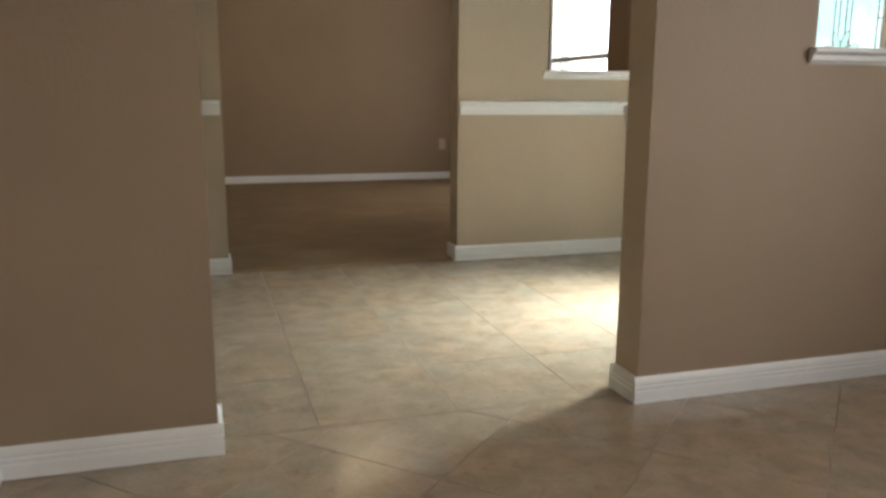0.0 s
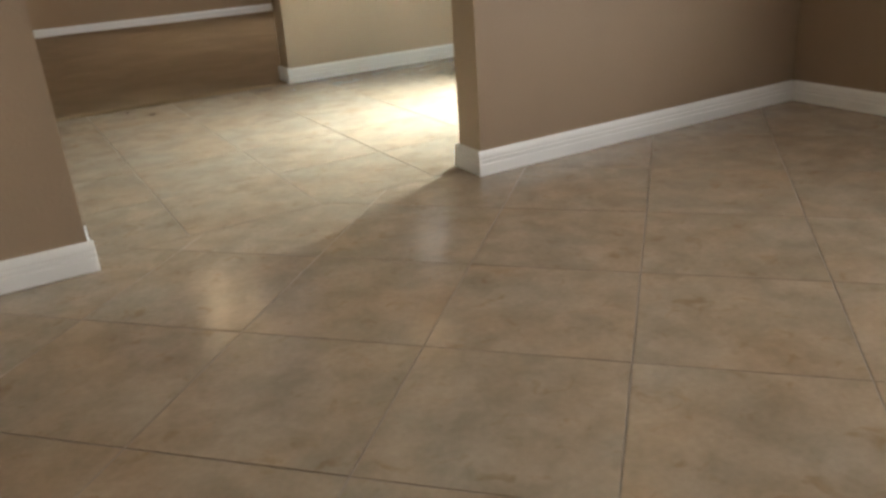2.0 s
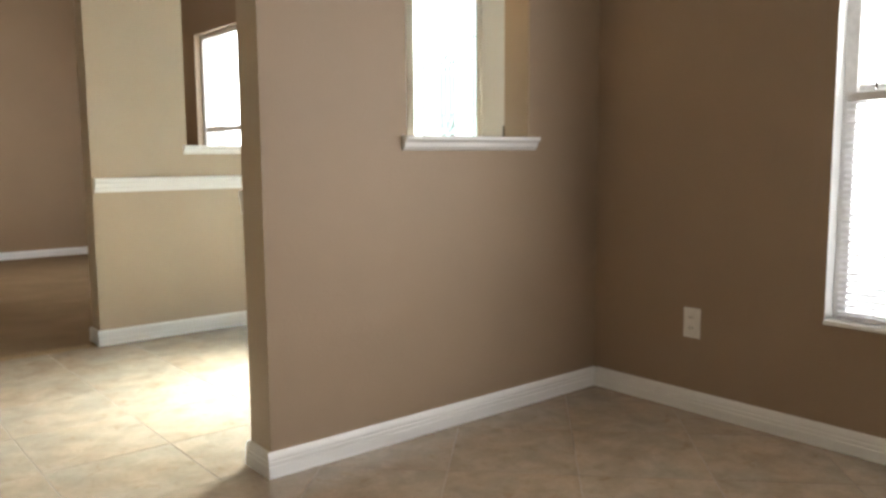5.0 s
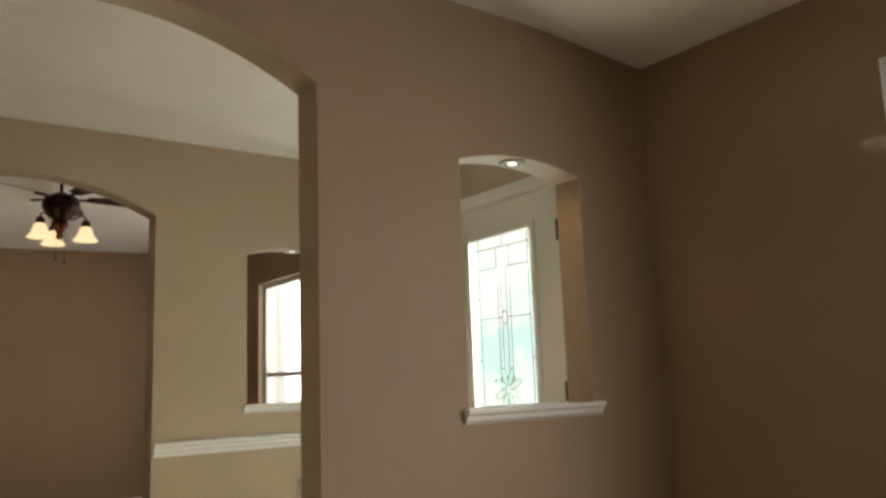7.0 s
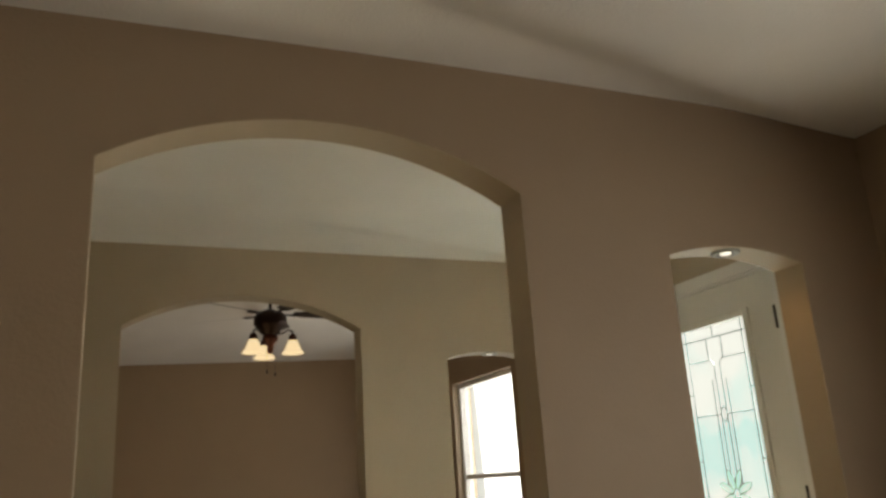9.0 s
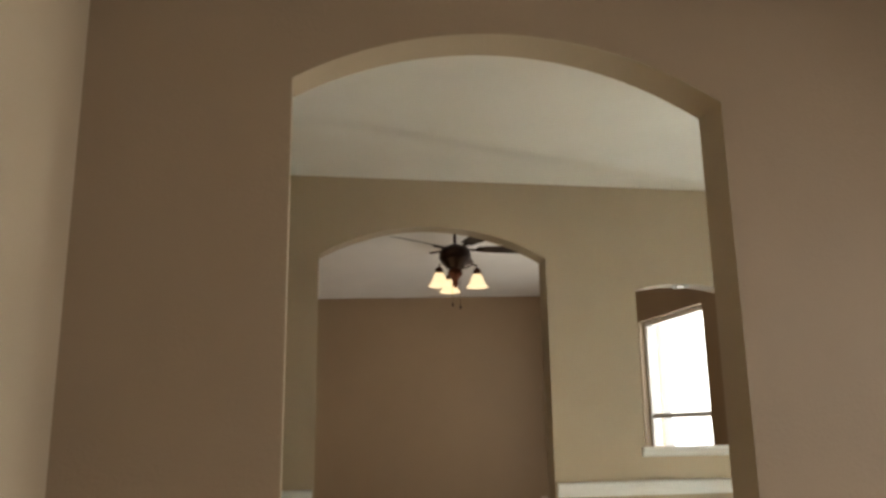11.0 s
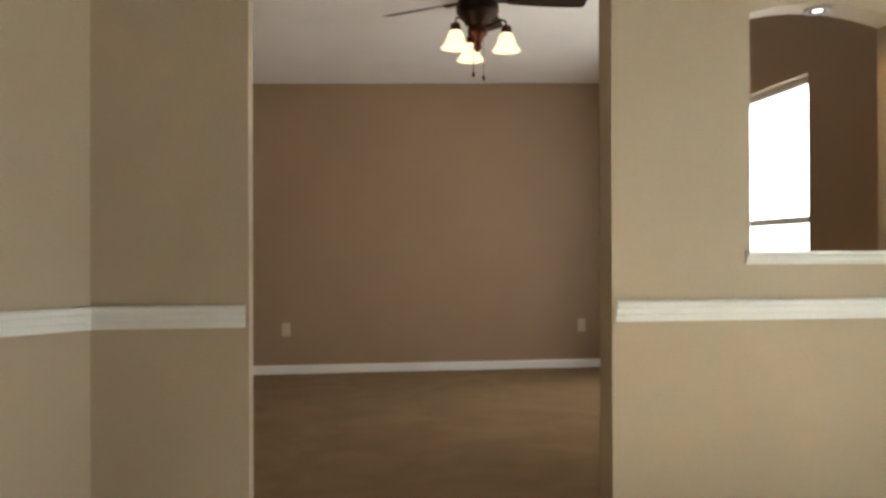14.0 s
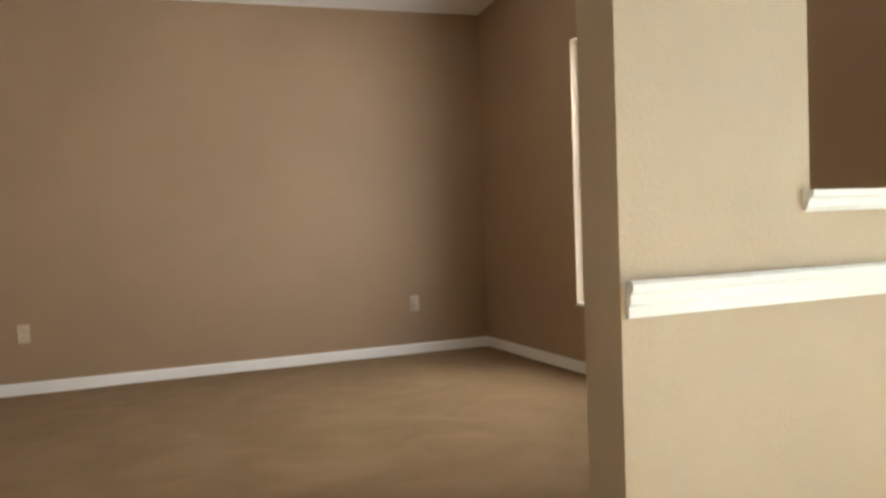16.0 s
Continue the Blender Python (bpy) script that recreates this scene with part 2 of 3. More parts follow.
def lathe_bm(profile, steps=24, centre=(0, 0, 0), wave=0.0, lobes=0):
    """Turns a profile of (radius, z) about z."""
    bm = bmesh.new()
    rings = []
    for k, (r, z) in enumerate(profile):
        ring = []
        for i in range(steps):
            a = 2 * math.pi * i / steps
            rr = r * (1 + wave * math.cos(lobes * a) * (k / max(1, len(profile) - 1)))
            ring.append(bm.verts.new((centre[0] + rr * math.cos(a), centre[1] + rr * math.sin(a), centre[2] + z)))
        rings.append(ring)
    for a, b in zip(rings, rings[1:]):
        for i in range(steps):
            j = (i + 1) % steps
            bm.faces.new((a[i], a[j], b[j], b[i]))
    for ring in (rings[0], rings[-1]):
        if profile[rings.index(ring)][0] > 1e-4:
            bm.faces.new(ring)
    return bm


def tube_bm(points, radius, steps=8):
    """A round bar along a run of points."""
    bm = bmesh.new()
    pts = [Vector(p) for p in points]
    rings = []
    for i, p in enumerate(pts):
        d = (pts[min(i + 1, len(pts) - 1)] - pts[max(i - 1, 0)]).normalized()
        side = d.cross(Vector((0.31, 0.17, 0.93))).normalized()
        up = side.cross(d)
        rings.append([bm.verts.new(p + radius * (math.cos(2 * math.pi * k / steps) * side + math.sin(2 * math.pi * k / steps) * up)) for k in range(steps)])
    for a, b in zip(rings, rings[1:]):
        for k in range(steps):
            bm.faces.new((a[k], a[(k + 1) % steps], b[(k + 1) % steps], b[k]))
    bm.faces.new(rings[0])
    bm.faces.new(rings[-1])
    return bm


def sweep_bm(profile, start, end, out):
    """A moulding: profile of (out, up) carried from start to end along a wall; out is the way into the room."""
    bm = bmesh.new()
    s, e, o = Vector(start), Vector(end), Vector(out)
    ends = []
    for p in (s, e):
        ends.append([bm.verts.new(p + o * a + Vector((0, 0, b))) for a, b in profile])
    n = len(profile)
    for i in range(n):
        j = (i + 1) % n
        bm.faces.new((ends[0][i], ends[0][j], ends[1][j], ends[1][i]))
    bm.faces.new(ends[0])
    bm.faces.new(list(reversed(ends[1])))
    return bm


def arch_top(l, r, spring, apex):
    """Height of a flat segmental arch over its width."""
    h, w = apex - spring, (r - l) / 2
    rad = (w * w + h * h) / (2 * h)
    mid = (l + r) / 2
    return lambda x: spring - (rad - h) + math.sqrt(max(0.0, rad * rad - (x - mid) ** 2))


def wall_bm(a0, a1, top, thick, openings):
    """A wall along its first axis from a0 to a1, front at 0, back at thick. openings: (l, r, sill, head function)."""
    bm = bmesh.new()
    cuts = {a0, a1}
    for l, r, sill, head in openings:
        for k in range(25):
            cuts.add(l + (r - l) * k / 24)
    cuts = sorted(cuts)

    def quad(pts, mat):
        f = bm.faces.new([bm.verts.new(p) for p in pts])
        f.material_index = mat
    for xa, xb in zip(cuts, cuts[1:]):
        mid = (xa + xb) / 2
        hit = [o for o in openings if o[0] < mid < o[1]]
        for y, mat in ((0.0, 0), (thick, 1)):
            if not hit:
                quad([(xa, y, 0), (xb, y, 0), (xb, y, top), (xa, y, top)], mat)
            else:
                l, r, sill, head = hit[0]
                if sill > 0:
                    quad([(xa, y, 0), (xb, y, 0), (xb, y, sill), (xa, y, sill)], mat)
                quad([(xa, y, head(xa)), (xb, y, head(xb)), (xb, y, top), (xa, y, top)], mat)
        quad([(xa, 0, top), (xb, 0, top), (xb, thick, top), (xa, thick, top)], 1)
        if hit:
            l, r, sill, head = hit[0]
            quad([(xa, 0, head(xa)), (xb, 0, head(xb)), (xb, thick, head(xb)), (xa, thick, head(xa))], 2)
            if sill > 0:
                quad([(xa, 0, sill), (xb, 0, sill), (xb, thick, sill), (xa, thick, sill)], 2)
    for l, r, sill, head in openings:
        for x in (l, r):
            quad([(x, 0, sill), (x, thick, sill), (x, thick, head(x)), (x, 0, head(x))], 2)
    for x in (a0, a1):
        quad([(x, 0, 0), (x, thick, 0), (x, thick, top), (x, 0, top)], 1)
    return bm


def turned(bm, m):
    bmesh.ops.transform(bm, matrix=m, verts=bm.verts)
    return bm


def setting(name, bm, mats, label, category):
    return tagged(finish(name, bm, mats), label, category, kind="structure")


# ---------------------------------------------------------------- walls
flat = lambda z: (lambda x: z)
setting("wall_partition_1", turned(wall_bm(HALL_L - 0.1, FACADE_A, TOP, W1_T, [
    (A1_L, A1_R, 0.0, arch_top(A1_L, A1_R, SPRING, APEX)), (N1_L, N1_R, N_SILL - 0.03, arch_top(N1_L, N1_R, N_SPRING, N_APEX))]),
    pose(0, W1_Y, 0)), [TAUPE, KHAKI, KHAKI], "taupe plaster wall with an arched opening and small niche", "wall")
setting("wall_partition_2", turned(wall_bm(C_LEFT - 0.1, C_FACADE + 0.16, TOP, W2_T, [
    (A2_L, A2_R, 0.0, arch_top(A2_L, A2_R, SPRING, APEX)), (N2_L, N2_R, N_SILL - 0.03, arch_top(N2_L, N2_R, N_SPRING, N_APEX))]),
    pose(0, W2_Y, 0)), [KHAKI, BROWN, KHAKI], "khaki plaster wall with an arched opening and small niche", "wall")
# outer wall of the living room and foyer, front face towards the rooms
EAST = Matrix(((0, 1, 0, 0), (1, 0, 0, 0), (0, 0, 1, 0), (0, 0, 0, 1)))   # swaps x and y
setting("wall_facade_1", turned(wall_bm(BACK_A, W1_Y, TOP, 0.2, [(WA_Y0, WA_Y1, WA_Z0, flat(WA_Z1))]),
        pose(FACADE_A, 0, 0) @ EAST), [TAUPE, KHAKI, TRIM], "taupe plaster outer wall with a window", "wall")
setting("wall_facade_2", turned(wall_bm(W1_Y, W2_Y, TOP, 0.2, [(DOOR_Y0 - 0.03, DOOR_Y1 + 0.03, 0.0, flat(DOOR_H + 0.03))]),
        pose(FACADE_A, 0, 0) @ EAST), [KHAKI, KHAKI, TRIM], "khaki plaster outer wall round the front door", "wall")
# window reveals khaki instead of brown: daylight on them put into the colour
setting("wall_facade_3", turned(wall_bm(W2_Y + W2_T, C_FAR, TOP, 0.2, [(WC_Y0, WC_Y1, WC_Z0, flat(WC_Z1))]),
        pose(C_FACADE, 0, 0) @ EAST), [BROWN, KHAKI, KHAKI], "brown plaster outer wall with a tall window", "wall")
setting("wall_west_1", box_bm(LEFT_A - 0.12, LEFT_A, BACK_A, W1_Y, 0, TOP), KHAKI, "khaki plaster side wall", "wall")
setting("wall_west_2", box_bm(HALL_L - 0.12, HALL_L, W1_Y + W1_T, HALL_Y + 0.1, 0, TOP), KHAKI, "khaki plaster end wall of the foyer", "wall")
SLANT = math.hypot(LEFT_F - HALL_L, W2_Y - HALL_Y)
setting("wall_slant", turned(wall_bm(0, SLANT, TOP, 0.1, []), pose(HALL_L, HALL_Y, 0, 0, 0, 45)), [KHAKI, KHAKI, KHAKI], "khaki plaster wall set at a slant", "wall")
setting("wall_west_3", box_bm(C_LEFT - 0.12, C_LEFT, W2_Y + W2_T, C_FAR, 0, TOP), BROWN, "brown plaster side wall", "wall")
setting("wall_north", box_bm(C_LEFT - 0.12, C_FACADE + 0.2, C_FAR, C_FAR + 0.12, 0, TOP), BROWN, "brown plaster far wall", "wall")
# unseen closing wall, kept pale so that it bounces more light forward
setting("wall_south", box_bm(LEFT_A - 0.12, FACADE_A + 0.2, BACK_A - 0.12, BACK_A, 0, TOP), KHAKI, "plain khaki back wall, unseen, closing the living room", "wall")


# ---------------------------------------------------------------- ceilings
def ceiling_bm(x0, x1, y0, y1, height, nx=60, ny=110):
    bm = bmesh.new()
    rows = []
    for j in range(ny + 1):
        y = y0 + (y1 - y0) * j / ny
        rows.append([bm.verts.new((x0 + (x1 - x0) * i / nx, y, height(x0 + (x1 - x0) * i / nx, y))) for i in range(nx + 1)])
    for j in range(ny):
        for i in range(nx):
            bm.faces.new((rows[j][i], rows[j][i + 1], rows[j + 1][i + 1], rows[j + 1][i]))
    return bm


def smooth_step(a, b, x):
    k = min(1.0, max(0.0, (x - a) / (b - a)))
    return k * k * (3 - 2 * k)


def ceiling_a(x, y):
    """A level strip along the partition that falls over a slanting soft fold to the rest of the room."""
    d = 0.235 * (x - 0.86) + 0.006 - y
    fall = 0.052 * smooth_step(-0.02, 0.2, d)
    return 2.562 - 0.03 * smooth_step(0.0, 2.2, -x) - fall


def ceiling_c(x, y):
    return 2.63 + 0.025 * x + 0.125 * (C_FAR - y)


def ceiling(name, x0, x1, y0, y1, height, label):
    ob = setting(name, ceiling_bm(x0, x1, y0, y1, height), CEILING, label, "ceiling")
    for p in ob.data.polygons:
        p.use_smooth = True
    s = ob.modifiers.new("thickness", "SOLIDIFY")
    s.thickness, s.offset, s.use_rim = 0.1, 1.0, False
    return ob


ceiling("ceiling_1", LEFT_A, FACADE_A, BACK_A, W1_Y, ceiling_a, "off-white textured plaster ceiling")
Y_LOW = W1_Y + W1_T
# foyer: a level part by the living room that lifts over a slanting soft fold towards the far partition


def ceiling_b(x, y):
    # slope chosen to turn a band of the ceiling darker beyond the fold
    d = y - 1.52 - 0.33 * x
    return 2.505 + 0.075 * smooth_step(-0.02, 0.36, d)


ceiling("ceiling_2", HALL_L, FACADE_A, Y_LOW, W2_Y, ceiling_b, "off-white plaster ceiling of the foyer with a soft fold")
ceiling("ceiling_3", C_LEFT, C_FACADE, W2_Y + W2_T, C_FAR, ceiling_c, "off-white sloping plaster ceiling of the far room")

# ---------------------------------------------------------------- mouldings
BASE_PROFILE = [(0, 0), (BASE_T, 0), (BASE_T, BASE_H - 0.046), (BASE_T - 0.003, BASE_H - 0.044), (BASE_T - 0.003, BASE_H - 0.041), (BASE_T - 0.001, BASE_H - 0.039), (BASE_T - 0.001, BASE_H - 0.03), (BASE_T - 0.004, BASE_H - 0.028), (BASE_T - 0.004, BASE_H - 0.025), (BASE_T - 0.002, BASE_H - 0.022), (BASE_T - 0.004, BASE_H - 0.012), (BASE_T - 0.008, BASE_H - 0.004), (0.003, BASE_H), (0, BASE_H)]
RH = RAIL_T - RAIL_B
RAIL_PROFILE = [(0, 0), (0.012, 0), (0.012, 0.3 * RH), (0.018, 0.36 * RH), (0.018, 0.62 * RH), (0.026, 0.72 * RH), (0.028, 0.9 * RH), (0.02, RH), (0, RH)]


def baseboard(start, end, out):
    tagged(finish("baseboard", sweep_bm(BASE_PROFILE, (*start, 0), (*end, 0), (*out, 0)), TRIM), "white painted wooden baseboard along the wall", "baseboard", kind="structure")


def chair_rail(start, end, out):
    tagged(finish("chair_rail", sweep_bm(RAIL_PROFILE, (*start, RAIL_B), (*end, RAIL_B), (*out, 0)), TRIM), "white moulded wooden chair rail on khaki wall", "chair rail", kind="structure")


T = BASE_T
Y1B, Y2B = W1_Y + W1_T, W2_Y + W2_T
# living room
baseboard((LEFT_A, W1_Y), (A1_L + T, W1_Y), (0, -1))
baseboard((A1_R - T, W1_Y), (FACADE_A, W1_Y), (0, -1))
baseboard((FACADE_A, W1_Y - T), (FACADE_A, BACK_A), (-1, 0))
baseboard((LEFT_A, W1_Y - T), (LEFT_A, BACK_A), (1, 0))
baseboard((LEFT_A + T, BACK_A), (FACADE_A - T, BACK_A), (0, 1))
# jambs
baseboard((A1_L, W1_Y), (A1_L, Y1B), (1, 0))
baseboard((A1_R, W1_Y), (A1_R, Y1B), (-1, 0))
baseboard((A2_L, W2_Y), (A2_L, Y2B), (1, 0))
baseboard((A2_R, W2_Y), (A2_R, Y2B), (-1, 0))
# foyer
baseboard((HALL_L, Y1B), (A1_L + T, Y1B), (0, 1))
baseboard((A1_R - T, Y1B), (FACADE_A, Y1B), (0, 1))
baseboard((LEFT_F, W2_Y), (A2_L + T, W2_Y), (0, -1))
baseboard((A2_R - T, W2_Y), (FACADE_A, W2_Y), (0, -1))
D45 = math.sqrt(0.5)
baseboard((HALL_L, HALL_Y), (LEFT_F, W2_Y), (D45, -D45))
baseboard((HALL_L, Y1B + T), (HALL_L, HALL_Y), (1, 0))
baseboard((FACADE_A, Y1B + T), (FACADE_A, DOOR_Y0 - 0.09), (-1, 0))
baseboard((FACADE_A, DOOR_Y1 + 0.09), (FACADE_A, W2_Y - T), (-1, 0))
# far room
baseboard((C_LEFT, Y2B), (A2_L + T, Y2B), (0, 1))
baseboard((A2_R - T, Y2B), (C_FACADE, Y2B), (0, 1))
baseboard((C_LEFT, C_FAR), (C_FACADE, C_FAR), (0, -1))
baseboard((C_FACADE, Y2B + T), (C_FACADE, C_FAR - T), (-1, 0))
baseboard((C_LEFT, Y2B + T), (C_LEFT, C_FAR - T), (1, 0))
# chair rails of the foyer
chair_rail((A2_R + 0.011, W2_Y), (FACADE_A, W2_Y), (0, -1))
chair_rail((LEFT_F, W2_Y), (A2_L - 0.011, W2_Y), (0, -1))
chair_rail((HALL_L, HALL_Y), (LEFT_F - 0.002, W2_Y - 0.002), (D45, -D45))
chair_rail((HALL_L, Y1B + 0.03), (HALL_L, HALL_Y), (1, 0))
chair_rail((HALL_L, Y1B), (A1_L - 0.006, Y1B), (0, 1))
chair_rail((A1_R + 0.001, Y1B), (FACADE_A, Y1B), (0, 1))
chair_rail((FACADE_A, Y1B + 0.03), (FACADE_A, DOOR_Y0 - 0.09), (-1, 0))
chair_rail((FACADE_A, DOOR_Y1 + 0.09), (FACADE_A, W2_Y - 0.03), (-1, 0))


# ---------------------------------------------------------------- niche sills and lights
def niche_sill(l, r, y0, y1):
    prof = [(-0.03, 0.0), (-0.012, 0.0), (0.0, 0.012), (0.004, 0.028), (0.016, 0.036), (0.018, 0.05), (-0.03, 0.05)]
    bm = bmesh.new()
    add_bm(bm, box_bm(l + 0.022, r - 0.022, y0 - 0.004, y1 + 0.004, N_SILL - 0.024, N_SILL - 0.003))
    for y, o in ((y0, -1), (y1, 1)):
        p = [(max(a, -0.02) + 0.014, b) for a, b in prof]
        p[0], p[-1] = (0.0, 0.0), (0.0, 0.05)
        add_bm(bm, sweep_bm(p, (l - 0.002, y, N_SILL - 0.05), (r + 0.002, y, N_SILL - 0.05), (0, o, 0)))
    return tagged(finish("niche_sill", bm, TRIM), "white moulded wooden sill in a wall niche", "sill", "niche sills")


niche_sill(N1_L - 0.02, N1_R + 0.035, W1_Y, Y1B)
niche_sill(N2_L - 0.02, N2_R + 0.03, W2_Y, Y2B)


def puck_light(x, y, z):
    base = new("recessed_light")
    base.location = (x, y, z)
    part("trim_ring", lathe_bm([(0.052, 0.004), (0.052, -0.003), (0.046, -0.007), (0.034, -0.006), (0.03, 0.0)], 28), NICKEL, base, "brushed nickel trim ring", True)
    part("baffle", lathe_bm([(0.031, -0.002), (0.027, 0.002), (0.019, 0.001), (0.018, -0.003)], 24), HINGE, base, "dark inner ring", True)
    part("lens", lathe_bm([(0.02, 0.001), (0.0185, -0.004), (0.008, -0.0055)], 24), PUCK, base, "lit frosted lens", True)
    d = bpy.data.lights.new("niche_lamp", "SPOT")
    d.energy, d.color, d.shadow_soft_size, d.spot_size, d.spot_blend = 3.2, (1.0, 0.62, 0.30), 0.06, radians(155), 0.5
    new("niche_lamp", d).location = (x, y, z - 0.012)
    return tagged(base, "small round recessed spotlight, lit, in niche arch", "light", "niche lights")


puck_light((N1_L + N1_R) / 2 + 0.01, (W1_Y + Y1B) / 2, N_APEX - 0.004)
puck_light((N2_L + N2_R) / 2 + 0.01, (W2_Y + Y2B) / 2, N_APEX - 0.004)


# ---------------------------------------------------------------- outlets and switches
def outlet(m, label, kind="outlet", plate=PLATE):
    """Cover plate; local x across, z up, -y into the room."""
    base = new("wall_outlet" if kind == "outlet" else "light_switch")
    base.matrix_world = m
    w = 0.074 if kind == "outlet" else 0.118
    part("cover_plate", box_bm(-w / 2, w / 2, -0.007, 0.0, -0.06, 0.06, 0.003), plate, base)
    if kind == "outlet":
        for z in (-0.021, 0.021):
            sock = part("socket", box_bm(-0.017, 0.017, -0.0095, -0.006, z - 0.015, z + 0.015, 0.003), plate, base)
            bm = box_bm(-0.008, -0.006, -0.0105, -0.009, z - 0.004, z + 0.006)
            box_bm(0.006, 0.008, -0.0105, -0.009, z - 0.004, z + 0.006, bm=bm)
            part("slots", bm, SLOT, sock)
    else:
        for x in (-0.023, 0.023):
            part("rocker", box_bm(x - 0.016, x + 0.016, -0.011, -0.006, -0.033, 0.033, 0.003), plate, base)
    part("screw", lathe_bm([(0.003, -0.0005), (0.003, 0.0005)], 8), plate, base).matrix_basis = pose(0, -0.0072, 0, 90, 0, 0)
    return tagged(base, label, "outlet" if kind == "outlet" else "switch", "cover plates")


outlet(pose(FACADE_A, -0.48, 0.355, 0, 0, -90), "white double socket plate on taupe wall")
outlet(pose(LEFT_A, -0.335, 0.371, 0, 0, 90), "white double socket plate on khaki side wall")
outlet(pose(-1.313, C_FAR, 0.40, 0, 0, 0), "beige double socket plate on brown wall", "outlet", BEIGE)
outlet(pose(1.407, C_FAR, 0.40, 0, 0, 0), "beige double socket plate on brown wall", "outlet", BEIGE)
outlet(pose(1.505, W2_Y, 1.20, 0, 0, 0), "white double light switch on khaki wall", "switch")


# ---------------------------------------------------------------- windows
def sash_window(name, x, y0, y1, z0, z1, rail_z, label):
    base = new(name)
    base.location = (x, (y0 + y1) / 2, z0)
    w, h, r = (y1 - y0) / 2, z1 - z0, rail_z - z0
    f = 0.045
    for n, a in (("frame_side", (-w, -w + f)), ("frame_side", (w - f, w))):
        part(n, box_bm(0.06, 0.15, *a, 0, h, 0.004), VINYL, base)
    part("frame_head", box_bm(0.062, 0.148, -w + f, w - f, h - f, h, 0.004), VINYL, base)
    part("frame_foot", box_bm(0.055, 0.15, -w + f, w - f, 0, f, 0.004), VINYL, base)
    part("meeting_rail", box_bm(0.07, 0.14, -w + f, w - f, r - 0.022, r + 0.022, 0.004), VINYL, base)
    for a, b, d in ((f, r - 0.022, 0.09), (r + 0.022, h - f, 0.115)):
        g = part("pane", box_bm(d, d + 0.006, -w + f, w - f, a, b), PANE, base, "clear window glass")
        g.visible_shadow = False
    # mullion between the window proper and its added half
    if w > 0.8:
        part("mullion", box_bm(0.064, 0.146, -0.04, 0.04, f, h - f, 0.004), VINYL, base)
    part("sill_board", box_bm(-0.012, 0.06, -w, w, -0.001, 0.016, 0.003), TRIM, base, "white painted sill")
    return tagged(base, label, "window", kind="structure")


sash_window("window_1", FACADE_A, WA_Y0, WA_Y1, WA_Z0, WA_Z1, 1.22, "white vinyl sash window with half-height blind")
sash_window("window_2", C_FACADE, WC_Y0, WC_Y1, WC_Z0, WC_Z1, 1.285, "white vinyl sash window, daylight behind it")


def mini_blind(x, y0, y1, z0, z1):
    base = new("window_blind")
    base.location = (x, (y0 + y1) / 2, z0)
    w, h = (y1 - y0) / 2, z1 - z0
    part("head_rail", box_bm(-0.014, 0.014, -w, w, h - 0.03, h, 0.003), VINYL, base)
    part("bottom_rail", box_bm(-0.012, 0.012, -w, w, 0.0, 0.014, 0.003), SLAT, base)
    n = int((h - 0.05) / 0.021)
    proto = None
    for k in range(n):
        z = 0.024 + k * (h - 0.06) / (n - 1)
        if proto is None:
            bm = bmesh.new()
            rows = [[bm.verts.new((a, yy, 0.004 * (1 - (a / 0.0125) ** 2))) for a in (-0.0125, -0.006, 0.0, 0.006, 0.0125)] for yy in (-w, w)]
            for i in range(4):
                bm.faces.new((rows[0][i], rows[0][i + 1], rows[1][i + 1], rows[1][i]))
            bmesh.ops.solidify(bm, geom=list(bm.faces), thickness=0.0008)
            s = part("slat", bm, SLAT, base)
            proto = s
        else:
            s = new("slat", proto.data)
            s.parent = base
        s.matrix_basis = pose(0, 0, z, 0, -8, 0)
    for y in (-w + 0.12, w - 0.12):
        part("ladder_cord", tube_bm([(-0.013, y, 0.005), (-0.013, y, h - 0.02)], 0.0012, 5), SLAT, base)
    return tagged(base, "white slatted mini blind in lower window half", "blind")


mini_blind(FACADE_A + 0.035, WA_Y0 + 0.03, WA_Y1 - 0.03, WA_Z0 + 0.02, 1.215)
cord = tagged(finish("pull_cord", tube_bm([(FACADE_A + 0.03, WA_Y1 - 0.115, WA_Z1 - 0.04), (FACADE_A + 0.03, WA_Y1 - 0.116, 1.22)], 0.004, 6), CORD), "thin dark pull cord hanging in the window", "cord")

# ---------------------------------------------------------------- front door
door = new("door_1")
door.location = (FACADE_A + 0.004, (DOOR_Y0 + DOOR_Y1) / 2, 0.004)
dm = (DOOR_Y0 + DOOR_Y1) / 2
dw = (DOOR_Y1 - DOOR_Y0) / 2
g0, g1 = GL_Y0 - dm, GL_Y1 - dm
part("stile", box_bm(0, 0.044, -dw, g0, 0, DOOR_H, 0.002), DOORPAINT, door)
part("stile", box_bm(0, 0.044, g1, dw, 0, DOOR_H, 0.002), DOORPAINT, door)
part("top_rail", box_bm(0.001, 0.043, g0, g1, GL_Z1, DOOR_H), DOORPAINT, door)
part("bottom_rail", box_bm(0.001, 0.043, g0, g1, 0, GL_Z0), DOORPAINT, door)
for a, b, c, d in ((g0 - 0.03, g0 + 0.006, GL_Z0 - 0.03, GL_Z1 + 0.03), (g1 - 0.006, g1 + 0.03, GL_Z0 - 0.03, GL_Z1 + 0.03)):
    part("glazing_bead", box_bm(-0.012, 0.002, a, b, c, d, 0.004), DOORPAINT, door)
